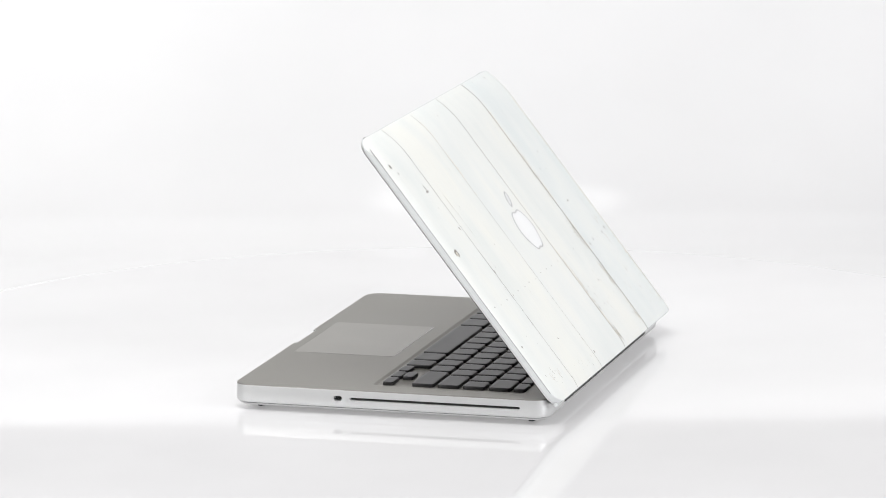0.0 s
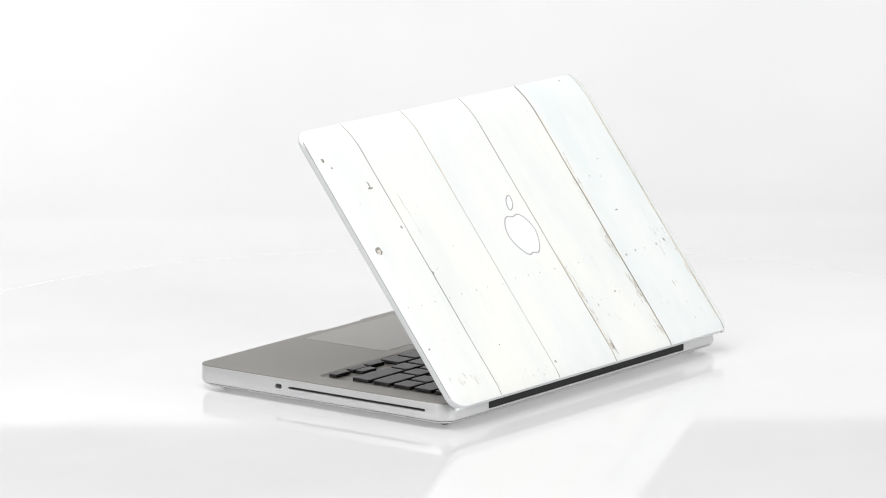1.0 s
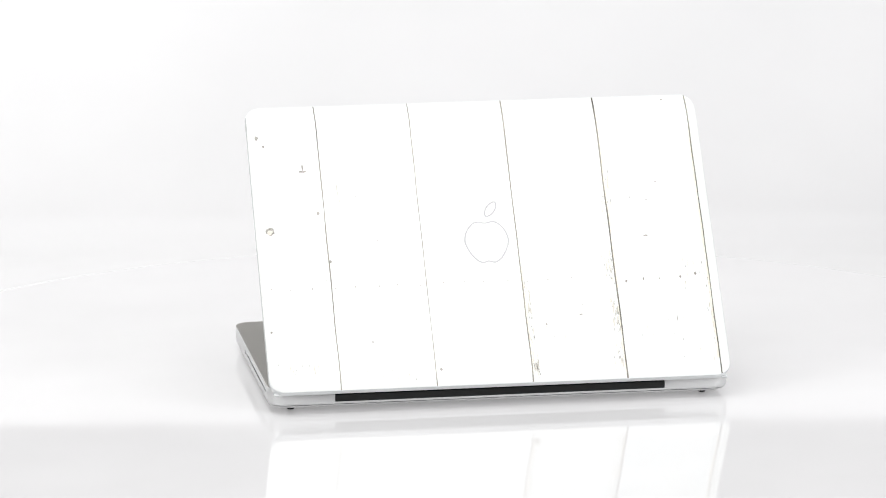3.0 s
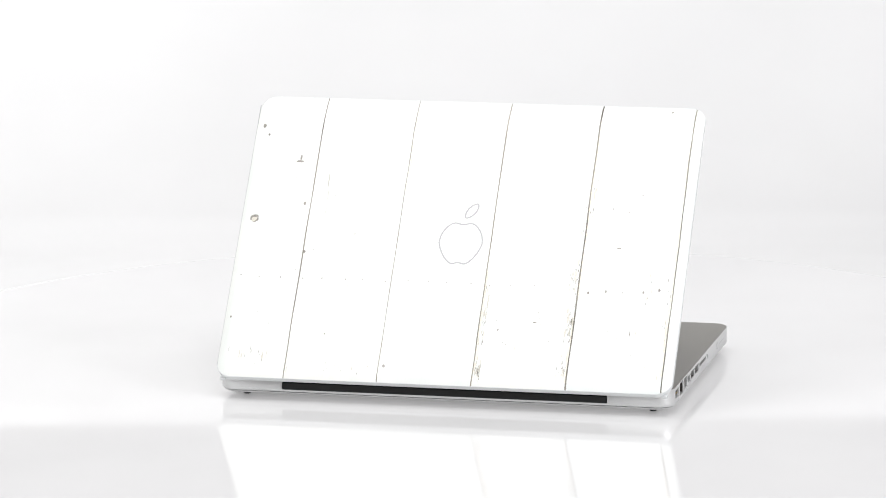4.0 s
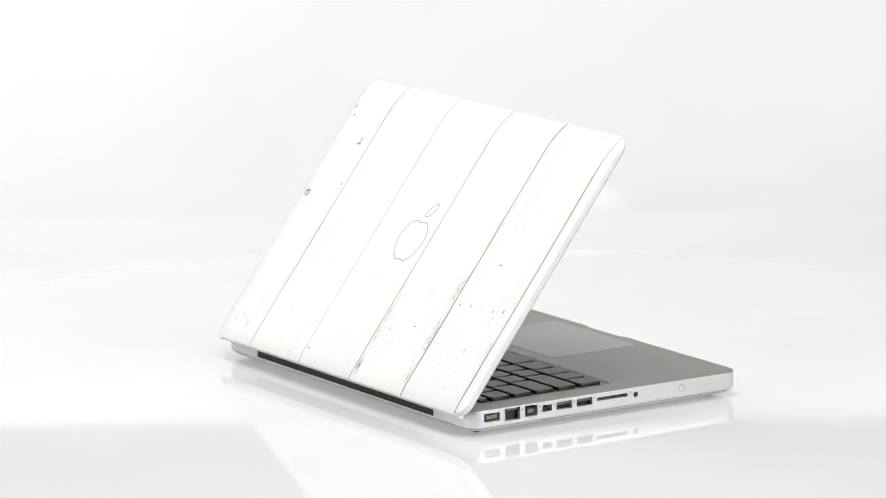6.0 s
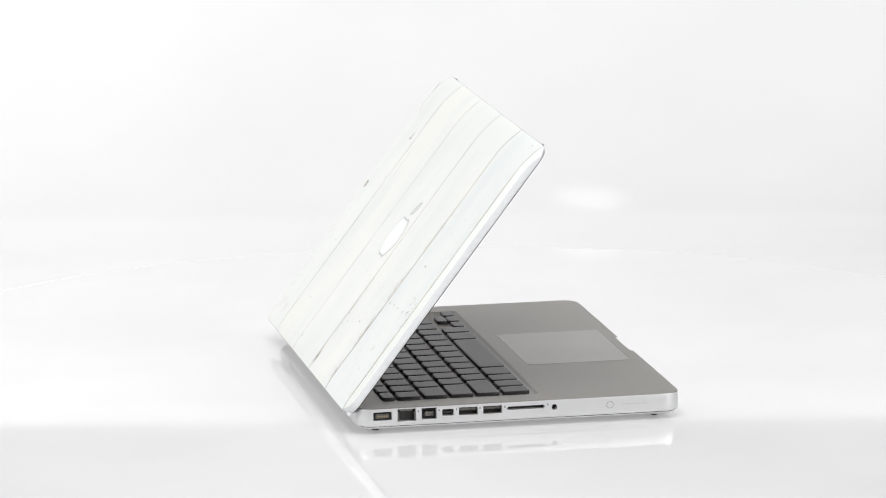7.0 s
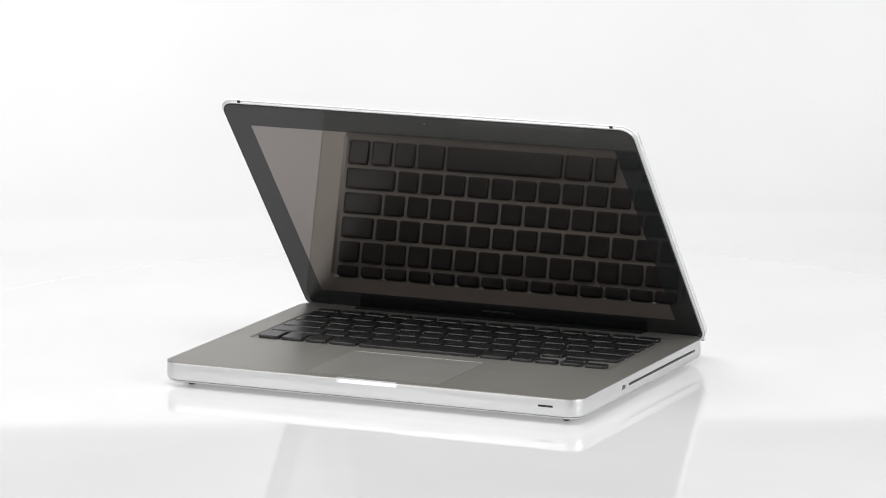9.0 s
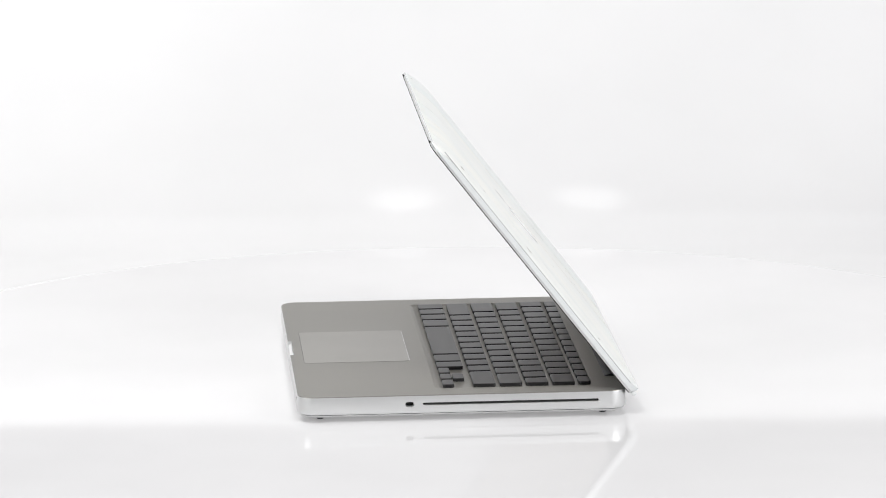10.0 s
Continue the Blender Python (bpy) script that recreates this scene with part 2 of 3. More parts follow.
def build_ports():
    names = ("power_port", "ethernet_port", "firewire_port", "display_port", "usb_port", "usb_port", "card_slot", "audio_jack")
    for name, (cy, cz, hy, hz, r) in zip(names, PORTS_LEFT):
        part(name, side_prism(-158.5, -157.1, cy, cz, hy - 0.05, hz - 0.05, max(r - 0.05, 0.1)), PORT_BLACK, base)
    # power: pale recess with five pins
    part("port_tongue", box(-161.6, -158.4, 91.2, 100.6, 10.1, 13.3, 0.3), PORT_METAL, base)
    for i in range(5):
        part("contact_pin", side_prism(-162.1, -161.5, 92.9 + 1.5 * i, 11.7, 0.45, 0.45, 0.44, 3), PIN_GOLD, base)
    # network: steel sides and the stepped latch
    part("port_lining", box(-161.5, -158.4, 75.0, 83.4, 14.4, 15.9, 0.1), PORT_METAL, base)
    for s in (0, 1):
        part("port_lining", box(-162.0, -158.4, 73.2 + 11.1 * s, 74.0 + 11.1 * s, 7.8, 14.0, 0.1), PORT_METAL, base)
    part("port_tongue", box(-162.0, -158.4, 60.6, 66.6, 10.4, 13.4, 0.2), PORT_METAL, base)
    part("port_tongue", box(-161.2, -158.4, 61.6, 65.6, 11.4, 12.4, 0.2), PORT_BLACK, base)
    part("port_tongue", box(-161.6, -158.4, 47.7, 53.3, 11.6, 12.8, 0.2), PORT_BLACK, base)
    for cy in (36.3, 19.4):
        part("port_tongue", box(-161.2, -158.4, cy - 5.6, cy + 5.6, 12.7, 14.3, 0.2), PORT_METAL, base)
        part("port_lining", box(-162.2, -158.4, cy - 6.3, cy + 6.3, 9.75, 10.25, 0.1), PORT_METAL, base)
    # small pale symbols beside the openings
    for cy in (71.2, 56.8, 44.6, 28.2, 10.9, -19.2):
        part("port_symbol", box(X0 - 0.06, X0 + 0.2, cy - 0.5, cy + 0.5, 13.2, 14.6), DARK_SYMBOL, base)
    # battery button and its row of lamps
    ring = lambda r, x: [(x, -63.0 + r * math.cos(2 * math.pi * i / 24), 11.3 + r * math.sin(2 * math.pi * i / 24)) for i in range(24)]
    part("button_gap", loft([ring(2.5, X0 + 0.3), ring(2.5, X0 - 0.05)]), DARK_SYMBOL, base)
    part("battery_button", loft([ring(2.15, X0 + 0.3), ring(2.15, X0 - 0.12), ring(1.95, X0 - 0.2)]), ALUMINIUM, base, smooth=True)
    for i in range(8):
        part("battery_lamp", side_prism(X0 - 0.05, X0 + 0.2, -72.0 - 2.3 * i, 11.3, 0.35, 0.35, 0.34, 3), DARK_SYMBOL, base)
    # optical drive slot and lock hole on the right side
    part("lock_slot", side_prism(156.2, 158, -36.8, 10.9, 2.95, 1.65, 1.6), PORT_BLACK, base)
    part("disc_slot", side_prism(154.2, 160.8, 33.1, 11.0, 60.7, 0.9, 0.85), PORT_BLACK, base, "dark felt-lined optical disc slot")
    # infrared window in the front edge
    flat = outline(5.6, 0.75, 0.7, 4, 136.9, 11.3)
    part("infrared_window", loft([[(x, -113.2, z) for x, z in flat], [(x, -113.56, z) for x, z in flat]]), PORT_BLACK, base)
    # sloped face of the scoop, with the lamps' highlight painted on as white
    part("scoop_lining", loft([[(x, -113.3, 14.1), (x, -111.2, 16.2), (x, -111.2, 14.1)] for x in (-22.6, 22.6)]), HIGHLIGHT_ALU, base, "face of the thumb scoop, its highlight put into the colour")
    for sx in (-1, 1):
        for cy in (-98, 98):
            cx = sx * 146
            disc = lambda r, z: [(cx + r * math.cos(2 * math.pi * i / 20), cy + r * math.sin(2 * math.pi * i / 20), z) for i in range(20)]
            part("rubber_foot", loft([disc(2.2, -1.0), disc(2.6, -0.5), disc(2.8, 2.4)]), RUBBER, base, smooth=True)


DARK_SYMBOL = shader("etched_symbol", (0.33, 0.33, 0.33), 0.5)[0]
build_ports()


def build_trackpad():
    part("trackpad_gap", slab(52.4, 37.4, 3.0, TOP - 0.2, TOP + 0.04, 0.02, cy=-67.2), DARK_GAP, base)
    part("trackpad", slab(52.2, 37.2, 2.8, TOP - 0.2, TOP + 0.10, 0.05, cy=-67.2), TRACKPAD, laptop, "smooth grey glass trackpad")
    # near-white strip that stands in for light caught by the rear edge
    part("trackpad_glint", box(-50.5, 50.5, -29.95, -29.6, TOP - 0.1, TOP + 0.17, 0.05), HIGHLIGHT_ALU, base, "painted glint along the trackpad's rear edge")


build_trackpad()

# ---- keyboard: black keys, white legends ----
U = 19.22
LEFT = -137.9


def key_mesh(w, d):
    """One low key with a softly dished, rounded top."""
    r = lambda inset, z: [(x, y, z) for x, y in outline(w / 2 - inset, d / 2 - inset, max(1.8 - inset * 0.5, 0.6), 4)]
    bm = loft([r(0, 0), r(0.03, 2.1), r(0.12, 2.25), r(0.25, 2.3), r(2.2, 2.27)])
    bmesh.ops.recalc_face_normals(bm, faces=bm.faces[:])
    bmesh.ops.scale(bm, vec=(0.001,) * 3, verts=bm.verts[:])
    me = bpy.data.meshes.new("key")
    bm.to_mesh(me)
    bm.free()
    me.materials.append(KEY_BLACK)
    me.shade_smooth()
    me.set_sharp_from_angle(angle=radians(50))
    return me


def glyph(text, size):
    cu = bpy.data.curves.new("legend", "FONT")
    cu.body, cu.size, cu.align_x, cu.align_y, cu.resolution_u = text, size * 0.001, "CENTER", "CENTER", 3
    tmp = new("legend", cu)
    me = bpy.data.meshes.new_from_object(tmp.evaluated_get(bpy.context.evaluated_depsgraph_get()))
    bpy.data.objects.remove(tmp)
    me.materials.append(LEGEND)
    return me


KEY_CACHE, GLYPH_CACHE = {}, {}


def add_key(x, y, w, d, text=""):
    size = (round(w, 2), round(d, 2))
    if size not in KEY_CACHE:
        KEY_CACHE[size] = key_mesh(w, d)
    k = new("key", KEY_CACHE[size])
    k.parent, k.location = laptop, (x * 0.001, y * 0.001, (TOP - 1.0) * 0.001)
    if text:
        if text not in GLYPH_CACHE:
            GLYPH_CACHE[text] = glyph(text, 3.4 if len(text) == 1 else 2.6)
        g = new("legend", GLYPH_CACHE[text])
        g.parent = k
        g.location = (0, 0, 0.00226) if len(text) == 1 else (0, -d * 0.00025, 0.00226)


def build_keyboard():
    gap = 3.2
    rows = [  # front edge, depth, keys as (width in units, legend)
        (-12.0, 18.2, [(1, "fn"), (1, "ctrl"), (1, "alt"), (1.25, "cmd"), (5, ""), (1.25, "cmd"), (1, "alt"), (1, "<"), (1, None), (1, ">")]),
        (9.2, 15.5, [(2.25, "shift")] + [(1, c) for c in "ZXCVBNM,./"] + [(2.25, "shift")]),
        (27.6, 15.5, [(1.75, "caps")] + [(1, c) for c in "ASDFGHJKL;'"] + [(1.75, "enter")]),
        (46.0, 15.5, [(1.5, "tab")] + [(1, c) for c in "QWERTYUIOP[]"] + [(1, "\\")]),
        (64.4, 15.5, [(1, "`")] + [(1, c) for c in "1234567890-="] + [(1.5, "delete")]),
        (82.6, 8.2, [(1.035, t) for t in ("esc", "F1", "F2", "F3", "F4", "F5", "F6", "F7", "F8", "F9", "F10", "F11", "F12", "")]),
    ]
    for front, depth, keys in rows:
        x = LEFT
        total = sum(k[0] for k in keys)
        unit = 14.5 * U / total
        for w, text in keys:
            wide = w * unit - gap
            if text is None:      # the two half-height arrow keys
                add_key(x + wide / 2, front + 3.9, wide, 7.6, "v")
                add_key(x + wide / 2, front + 12.4, wide, 7.6, "^")
            elif text in "<>" and text:
                add_key(x + wide / 2, front + 3.9, wide, 7.6, text)
            else:
                add_key(x + wide / 2, front + depth / 2, wide, depth, text)
            x += w * unit


build_keyboard()

# ---- lid: its own space has u to the right seen from behind, v up the lid, w outwards ----
LEAN = radians(52.3)
SH = 3.0   # the marks on the lid are set out from a line this far above its lower edge
D, N = Vector((0, -math.cos(LEAN), math.sin(LEAN))), Vector((0, math.sin(LEAN), math.cos(LEAN)))
LID_V, LID_W, LID_H, LID_X, LID_R = -62.0, 100.2, 225.5, 162.6, 11.0
org = (D * LID_V + N * LID_W) * 0.001
LID_POSE = Matrix(((-1, D.x, N.x, org.x), (0, D.y, N.y, org.y), (0, D.z, N.z, org.z), (0, 0, 0, 1)))


def half_width(v):
    """Half the lid's width at height v: straight sides, rounded corners."""
    d = min(v, LID_H - v)
    if d >= LID_R:
        return LID_X
    return LID_X - LID_R + math.sqrt(max(LID_R ** 2 - (LID_R - d) ** 2, 0))


def crown(u, v):
    """Height of the shell's outer face: flat, falling away to its edges."""
    fall = lambda dist, span: max(0.0, 1 - dist / span)
    top, low, side = fall(LID_H - v, 27), fall(v, 9), fall(LID_X - abs(u), 9)
    return max(7.6 - 4.9 * top ** 2.1 - 1.0 * low ** 2 - 2.2 * side ** 2, 2.4)


ROWS = [LID_R * (1 - math.cos(radians(a))) + 0.05 for a in range(0, 91, 10)]
ROWS += [LID_R + (LID_H - 2 * LID_R - 22) * i / 14 for i in range(1, 15)] + [LID_H - LID_R - 22 + 22 * i / 8 for i in range(1, 8)]
ROWS += [LID_H - LID_R * (1 - math.cos(radians(a))) - 0.05 for a in range(90, -1, -10)]


def crown_strip(u0, u1, lift, wander=None, cols=10):
    """A strip of the crowned face between two seams, with its own thickness."""
    bm = bmesh.new()
    tops, lows = [], []
    for v in ROWS:
        hw = half_width(v)
        a, b = max(u0 + (wander(u0, v) if wander else 0), -hw), min(u1 + (wander(u1, v) if wander else 0), hw)
        if b - a < 0.4:
            continue
        us = [a + (b - a) * (0.5 - 0.5 * math.cos(math.pi * i / cols)) for i in range(cols + 1)]
        tops.append([bm.verts.new((u, v, crown(u, v) + lift)) for u in us])
        lows.append([bm.verts.new((u, v, crown(u, v) + lift - 0.5)) for u in us])
    for a, b in zip(tops, tops[1:]):
        for i in range(cols):
            bm.faces.new((a[i], a[i + 1], b[i + 1], b[i]))
    for a, b in zip(lows, lows[1:]):
        for i in range(cols):
            bm.faces.new((a[i], b[i], b[i + 1], a[i + 1]))
    for i in (0, cols):
        for (a, b), (c, d) in zip(zip(tops, tops[1:]), zip(lows, lows[1:])):
            bm.faces.new((a[i], b[i], d[i], c[i]))
    for t, l in ((tops[0], lows[0]), (tops[-1], lows[-1])):
        for i in range(cols):
            bm.faces.new((t[i], t[i + 1], l[i + 1], l[i]))
    return bm


def seam_wander(u, v):
    if abs(u) > 160:
        return 0.0
    return 0.5 * (noise.noise((u * 0.3, v * 0.03, 0.0))) + 0.15 * noise.noise((u, v * 0.3, 3.0))


def blob(cu, cv, ru, rv, seed, points=14, rough=0.35, lift=0.03):
    """A small irregular stain that lies on the shell."""
    bm = bmesh.new()
    vs = []
    for i in range(points):
        a = 2 * math.pi * i / points
        k = 1 + rough * noise.noise((math.cos(a) * 1.7 + seed, math.sin(a) * 1.7, seed * 0.7))
        u, v = cu + ru * k * math.cos(a), cv + SH + rv * k * math.sin(a)
        vs.append(bm.verts.new((u, v, crown(u, v) + lift)))
    bm.faces.new(vs)
    return bm


def build_lid():
    o = lambda inset, w: [(x, y + LID_H / 2, w) for x, y in outline(LID_X - 0.5 - inset, LID_H / 2 - 0.5 - inset, LID_R - 0.5 - inset, 8)]
    lid = part("lid", loft([o(1.0, 0.0), o(0.3, 0.15), o(0, 0.6), o(0, 2.4), o(0.6, 2.6)]), ALUMINIUM, laptop, "silver aluminium lid under a printed shell", smooth=True)
    lid.matrix_local = LID_POSE
    gk = lambda inset, w: [(x, y + LID_H / 2, w) for x, y in outline(LID_X - inset, LID_H / 2 - inset, LID_R - inset, 8)]
    part("gasket", loft([gk(2.5, -0.6), gk(1.75, -0.55), gk(1.55, -0.2), gk(1.55, 0.35), gk(2.2, 0.35)], False, False), RUBBER, lid, "black rubber seal round the glass", smooth=True)
    part("shell_backing", crown_strip(-170, 170, -0.1), SEAM, lid, smooth=True)
    def rim(inset, w):
        flat = outline(LID_X + 0.25 - inset, LID_H / 2 + 0.25 - inset, LID_R, 12)
        full = []
        for i, (x, y) in enumerate(flat):
            x2, y2 = flat[(i + 1) % len(flat)]
            steps = 40 if math.hypot(x2 - x, y2 - y) > 30 else 1
            full += [(x + (x2 - x) * k / steps, y + (y2 - y) * k / steps + LID_H / 2, w) for k in range(steps)]
        return full
    hug = lambda pts, lift: [(x, y, crown(x, min(max(y, 0), LID_H)) + lift) for x, y, _ in pts]
    part("shell_rim", loft([rim(0.85, 1.5), rim(0.3, 1.45), rim(0, 1.7), hug(rim(0, 0), -0.15), hug(rim(0.35, 0), 0.03)], False, False), SHELL, lid, "glossy white plastic shell edge", smooth=True)
    seams = [-170.0, -113.2, -45.9, 21.7, 88.6, 155.8, 170.0]
    widths = [0.38, 0.27, 0.42, 0.56, 0.44]
    for i in range(6):
        a = seams[i] + (widths[i - 1] if i else 0)
        b = seams[i + 1] - (widths[i] if i < 5 else 0)
        part("plank", crown_strip(a, b, 0.0, seam_wander, 6 if i == 5 else 12), WOOD, lid, smooth=True)
    # knots, nail holes and worn spots of the boards
    spots = [(-152.7, 121.1, 3.2, 3.0, 1), (-126, 168.0, 2.8, 0.8, 2), (-125.6, 170.8, 0.7, 3.0, 3), (-117.5, 134.5, 0.9, 1.4, 4), (-112.2, 96.0, 0.9, 1.2, 5),
             (-42.0, 9.3, 0.9, 1.0, 6), (146.0, 76.0, 0.8, 1.5, 11), (113.8, 107.5, 1.6, 0.6, 12), (108.4, 73.5, 0.6, 1.1, 13), (96.0, 72.0, 0.8, 1.1, 14),
             (120.0, 73.0, 0.4, 0.8, 15), (135.0, 74.0, 0.8, 1.0, 16), (129.0, 41.5, 0.3, 2.6, 17), (61.0, 47.5, 1.3, 0.5, 18), (35.6, 41.0, 0.6, 0.9, 19),
             (-88.0, 32.5, 0.6, 0.6, 20), (-158.0, 43.0, 0.7, 0.8, 21), (-156.5, 196.0, 1.2, 1.7, 25), (-152.0, 189.0, 0.8, 1.1, 26), (139.0, 218.0, 0.7, 0.8, 27),
             (126.0, 150.0, 0.9, 0.35, 28), (118.0, 136.0, 0.8, 0.3, 29), (-90.0, 147.0, 0.3, 0.4, 30)]
    for cu, cv, ru, rv, seed in spots:
        part("knot", blob(cu, cv, ru, rv, seed), STAIN, lid)
    part("knot", blob(-152.9, 120.9, 1.9, 1.8, 31, lift=0.05), STAIN_PALE, lid)
    for i in range(15):
        cu = -157 + 15.2 * i + random.uniform(-2, 2)
        part("nail_hole", blob(cu, 75.5 + random.uniform(-1, 1), 0.45, 0.5, 40 + i, 8), STAIN, lid)
    # paint worn off in flecks along the grain, beside the open seams
    def flecks(fields):
        bm = bmesh.new()
        for u0, u1, v0, v1, count, longest in fields:
            for _ in range(count):
                cu, cv = random.triangular(u0, u1, u1 if u1 - u0 < 12 else (u0 + u1) / 2), random.triangular(v0, v1)
                rv = random.uniform(0.3, longest)
                ru = random.uniform(0.10, 0.10 + 0.12 * rv)
                ring = []
                for k in range(6):
                    a = math.pi * k / 3
                    u, v = cu + ru * math.cos(a) * random.uniform(0.6, 1.3), cv + SH + rv * math.sin(a) * random.uniform(0.6, 1.3)
                    ring.append(bm.verts.new((u, v, crown(u, v) + 0.03)))
                bm.faces.new(ring)
        return bm
    wear = [(79, 87.6, 66, 98, 70, 1.6), (82, 87.8, 30, 62, 60, 2.2), (84, 87.6, 98, 150, 22, 1.5), (22.6, 27, 1, 16, 70, 1.6), (22.4, 26, 14, 80, 40, 2.0),
            (128, 152, 56, 94, 18, 1.5), (95, 150, 10, 50, 14, 1.2), (80, 87, 3, 26, 26, 2.0), (-160, -120, 3, 26, 16, 2.0), (-112, -50, 2, 12, 12, 1.2), (28, 80, 4, 60, 14, 1.0),
            (89.4, 93, 120, 165, 16, 2.0), (150, 155, 8, 100, 24, 1.6)]
    few = [(a, b, c, d, max(4, n * 3 // 5), longest) for a, b, c, d, n, longest in wear]
    tagged(part("wear", flecks(few), STAIN, lid), kind="stuff")
    broad = [(a, b, c, d, max(4, n // 2), longest * 2.2) for a, b, c, d, n, longest in wear]
    tagged(part("fading", flecks(broad), STAIN_PALE, lid), kind="stuff")

    def edge_tint(u, side, v0, v1, wide, seed):
        """A yellowed band of old paint that follows a seam."""
        bm, rows = bmesh.new(), []
        steps = 24
        for k in range(steps + 1):
            v = v0 + (v1 - v0) * k / steps
            a = u + seam_wander(u, v) + side * 0.45
            w = wide * max(0.15, 0.6 + 0.9 * noise.noise((seed, v * 0.06, 0.0)))
            rows.append([bm.verts.new((q, v, crown(q, v) + 0.018)) for q in (a, a + side * w)])
        for p, q in zip(rows, rows[1:]):
            bm.faces.new((p[0], p[1], q[1], q[0]))
        return bm
    for args in ((88.6, 1, 70, 215, 1.6, 1.0), (155.8, -1, 4, 215, 2.0, 5.0), (21.7, 1, 3, 90, 2.2, 9.0), (-45.9, 1, 150, 216, 1.4, 13.0), (88.6, -1, 5, 60, 1.2, 17.0)):
        part("yellowed_edge", edge_tint(*args), CREAM, lid)
    # emblem: a bright-edged white rounded body, notched above and below, with a pointed leaf over it
    def body(a):
        top, low = math.exp(-((a - math.pi / 2) / 0.32) ** 2), math.exp(-((a - 1.5 * math.pi) / 0.22) ** 2)
        taper = 1 - 0.10 * max(0.0, -math.sin(a)) * abs(math.cos(a)) * 2
        return 15.6 * taper * math.cos(a), 17.6 * math.sin(a) * (1 - 0.17 * top - 0.12 * low)

    def leaf(a):
        p, q = 3.1 * math.sin(a) * abs(math.sin(a)) ** 0.3, 6.8 * math.cos(a)
        return p * math.cos(-0.6) - q * math.sin(-0.6), p * math.sin(-0.6) + q * math.cos(-0.6)

    def emblem(shape, cu, cv, grow, lift):
        bm, flat = bmesh.new(), [Vector(shape(2 * math.pi * i / 64)) for i in range(64)]
        vs = []
        for i, p in enumerate(flat):
            along = flat[(i + 1) % 64] - flat[i - 1]
            side = Vector((along.y, -along.x)).normalized() * (grow if shape is body else -grow)
            u, v = cu + p.x + side.x, cv + SH + p.y + side.y
            vs.append(bm.verts.new((u, v, crown(u, v) + lift)))
        bm.faces.new(vs)
        return bm
    for shape, cu, cv in ((body, 0, 107.3), (leaf, 5.0, 132.8)):
        part("emblem_outline", emblem(shape, cu, cv, 0.45, 0.04), LOGO_LINE, lid, "thin grey outline of the emblem")
        part("emblem", emblem(shape, cu, cv, -0.65, 0.07), LOGO_WHITE, lid, "white emblem of the lid")
    # the print's grey outer line along one side
    bm = bmesh.new()
    line = [[bm.verts.new((u, 9 + (LID_H - 18) * k / 30, crown(-162.5, 100) + w)) for u, w in ((-162.92, -0.5), (-162.8, -0.1), (-162.25, 0.06))] for k in range(31)]
    for p, q in zip(line, line[1:]):
        for k in (0, 1):
            bm.faces.new((p[k], p[k + 1], q[k + 1], q[k]))
    part("edge_line", bm, LOGO_LINE, lid, "thin grey line along the shell's edge")
    # inner side: glass with its black border, display, camera
    g = lambda inset, w: [(x, y + LID_H / 2, w) for x, y in outline(LID_X - 2.0 - inset, LID_H / 2 - 2.2 - inset, LID_R - 2 - inset, 8)]
    glass = part("screen_glass", loft([g(0, 0.3), g(0, -0.25), g(0.25, -0.5)]), BEZEL, laptop, "glossy black border glass of the screen")
    glass.matrix_local = LID_POSE
    part("display", box(-143.2, 143.2, 20.0 + SH, 199.2 + SH, -0.56, -0.45), PANEL, glass, "switched-off display mirroring the keyboard")
    cam_ring = [(0.9 * math.cos(2 * math.pi * i / 16), 214 + SH + 0.9 * math.sin(2 * math.pi * i / 16)) for i in range(16)]
    part("webcam", loft([[(x, y, -0.4) for x, y in cam_ring], [(x, y, -0.55) for x, y in cam_ring]]), CAMERA_DOT, glass)
    part("maker_mark", box(-13, 13, 10.2 + SH, 12.2 + SH, -0.55, -0.45), ETCH, glass, "faint grey lettering bar under the display")
    for s in (-1, 1):
        part("shell_clip", box(s * 146 - 1.2, s * 146 + 1.2, LID_H - 1.2, LID_H + 0.9, 0.2, 1.3, 0.3), HINGE_BLACK, lid)
        part("shell_clip", box(s * 158 - 2.0, s * 158 + 2.0, -0.6, 2.0, 1.0, 3.4, 0.4), SHELL, lid)
    return lid


ETCH = shader("etched_grey", (0.05, 0.05, 0.05), 0.4)[0]
CAMERA_DOT = shader("camera_dot", (0.10, 0.10, 0.10), 0.3)[0]
lid = build_lid()


def build_hinge():
    ring = lambda x: [(x, 107.0 + 6.2 * math.cos(a), 14.0 + 4.6 * math.sin(a)) for a in (2 * math.pi * i / 24 for i in range(24))]
    part("hinge_bar", loft([ring(-116.2), ring(116.2)]), HINGE_BLACK, laptop, "long black plastic hinge cover", smooth=True)
    part("rear_vent", box(-116.4, 116.4, 108.2, 113.9, 6.3, 11.4, 0.5), HINGE_BLACK, laptop, "black plastic strip along the rear edge")


build_hinge()


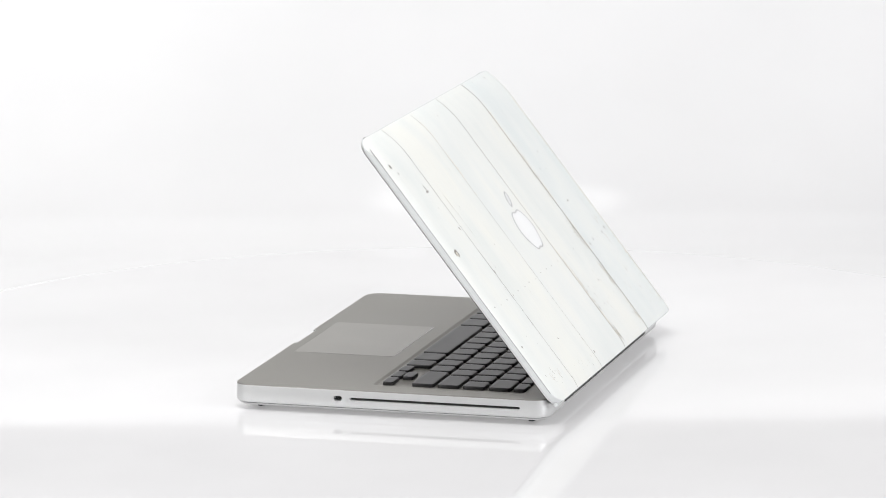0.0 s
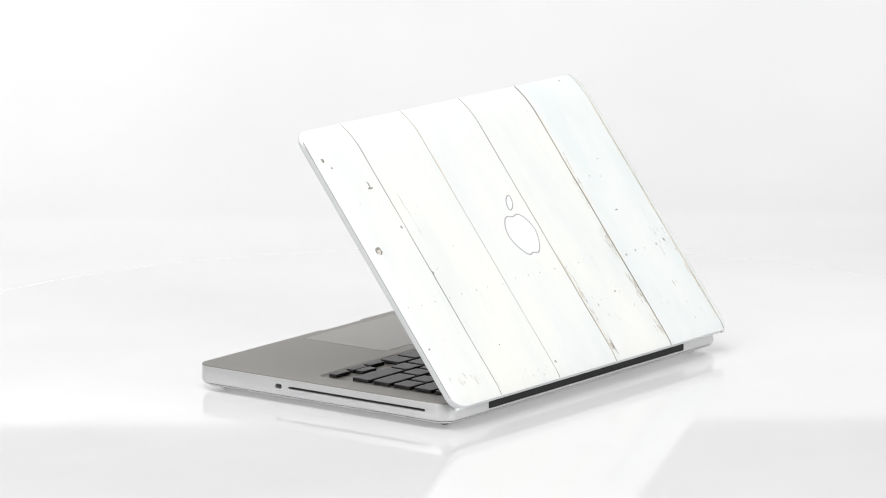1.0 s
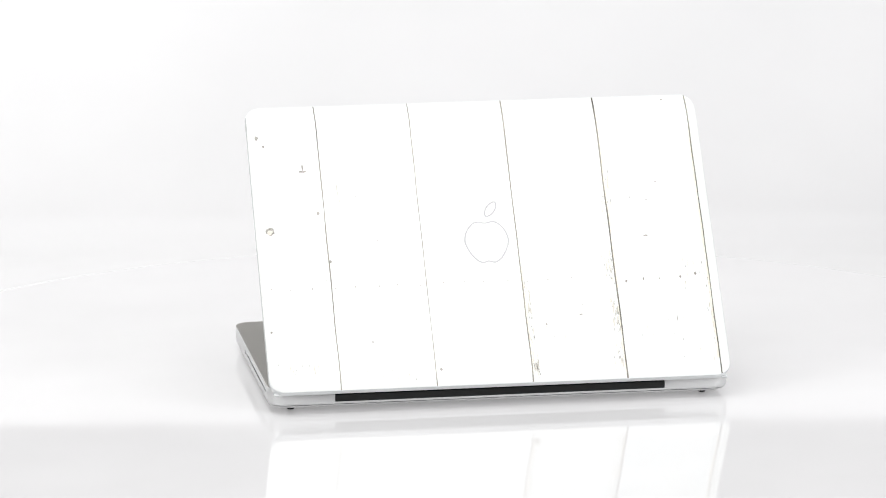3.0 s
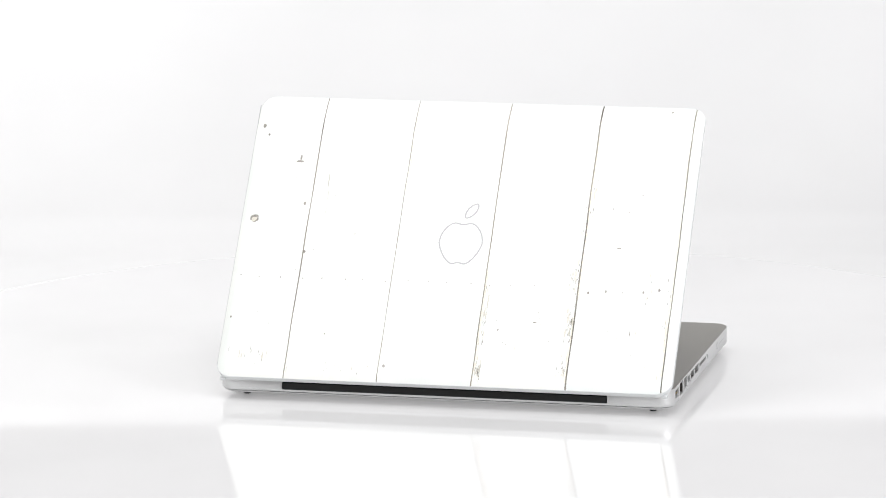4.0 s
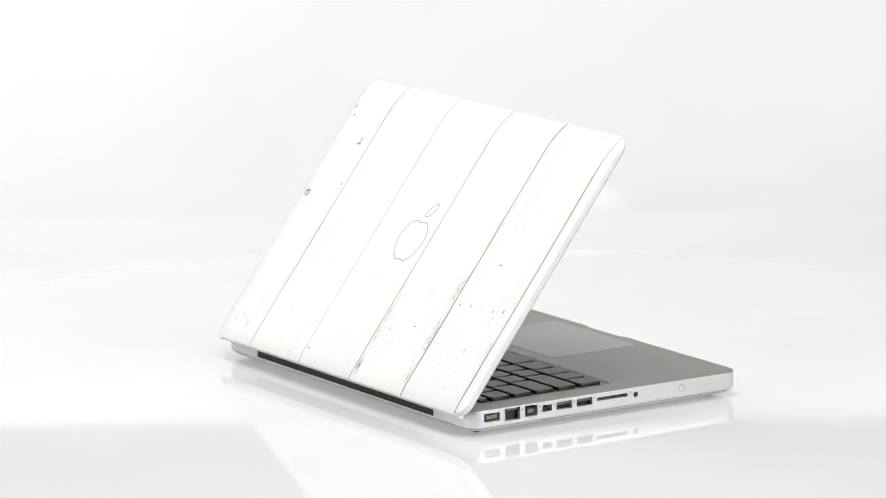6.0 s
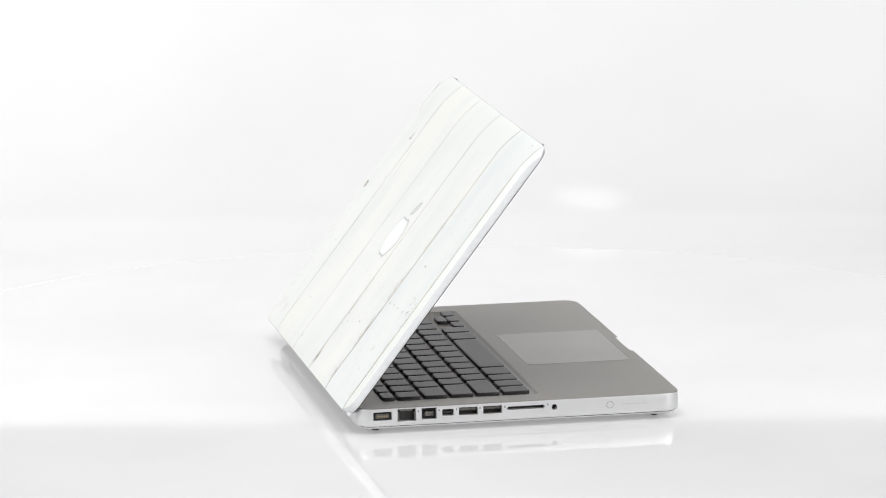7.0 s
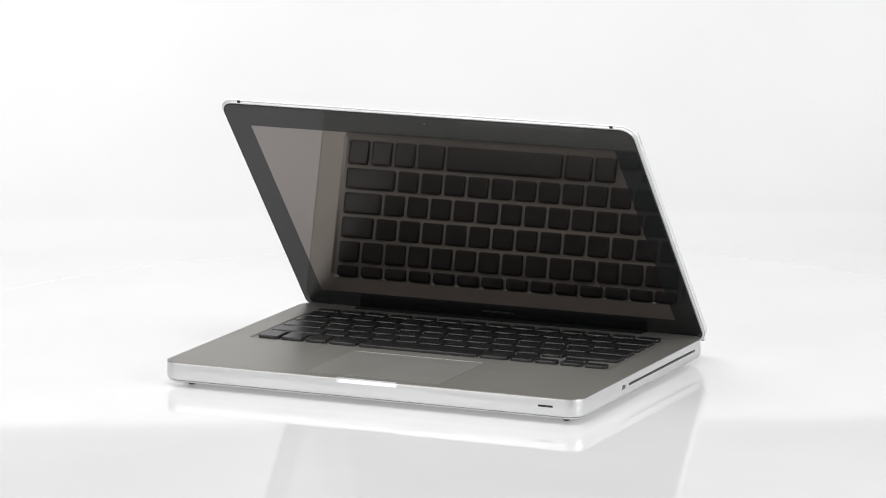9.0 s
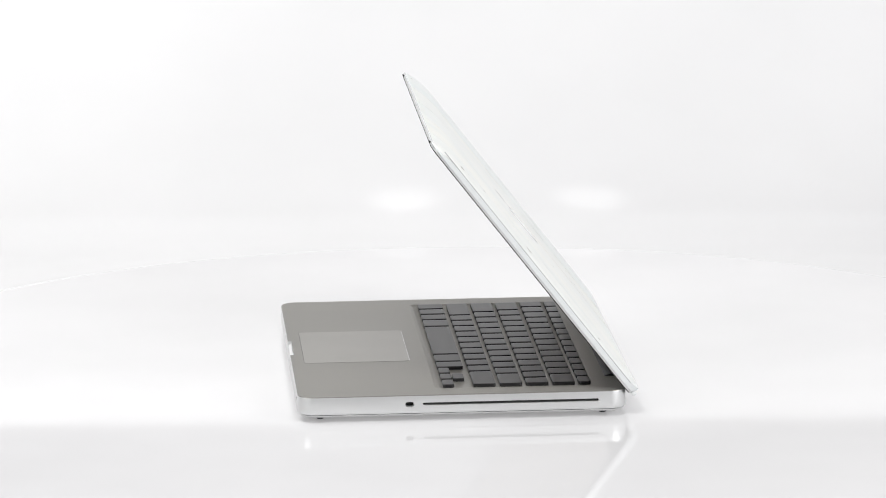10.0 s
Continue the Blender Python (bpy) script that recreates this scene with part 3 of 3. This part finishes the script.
# ---- the laptop's turn ----
def motions():
    angles = [(t * 0.25, 73.74 - 21.77 * t * 0.25) for t in range(0, 31)]
    angles += [(7.6, -91.7), (7.7, -93.9), (7.8, -100.6), (7.9, -109.0), (8.0, -117.5), (8.1, -126.1), (8.2, -135.0), (8.3, -144.1), (8.4, -153.6), (8.5, -162.4),
               (8.6, -171.0), (8.7, -179.6), (8.8, -188.3), (8.9, -196.8), (9.0, -205.4), (9.1, -213.8), (9.2, -222.1), (9.3, -230.4), (9.4, -239.0), (9.5, -247.6),
               (9.6, -257.6), (9.7, -259.7), (9.8, -261.8), (9.9, -264.0), (10.0, -266.1)]
    walk(turntable, [(t, pose(0, 0, 0, 0, 0, a + 180)) for t, a in angles])
    walk(laptop, [(t, pose(0, 0, 0.001, 0, 0, a + 180) @ pose(-0.0140, -0.0073, 0)) for t, a in angles])


motions()
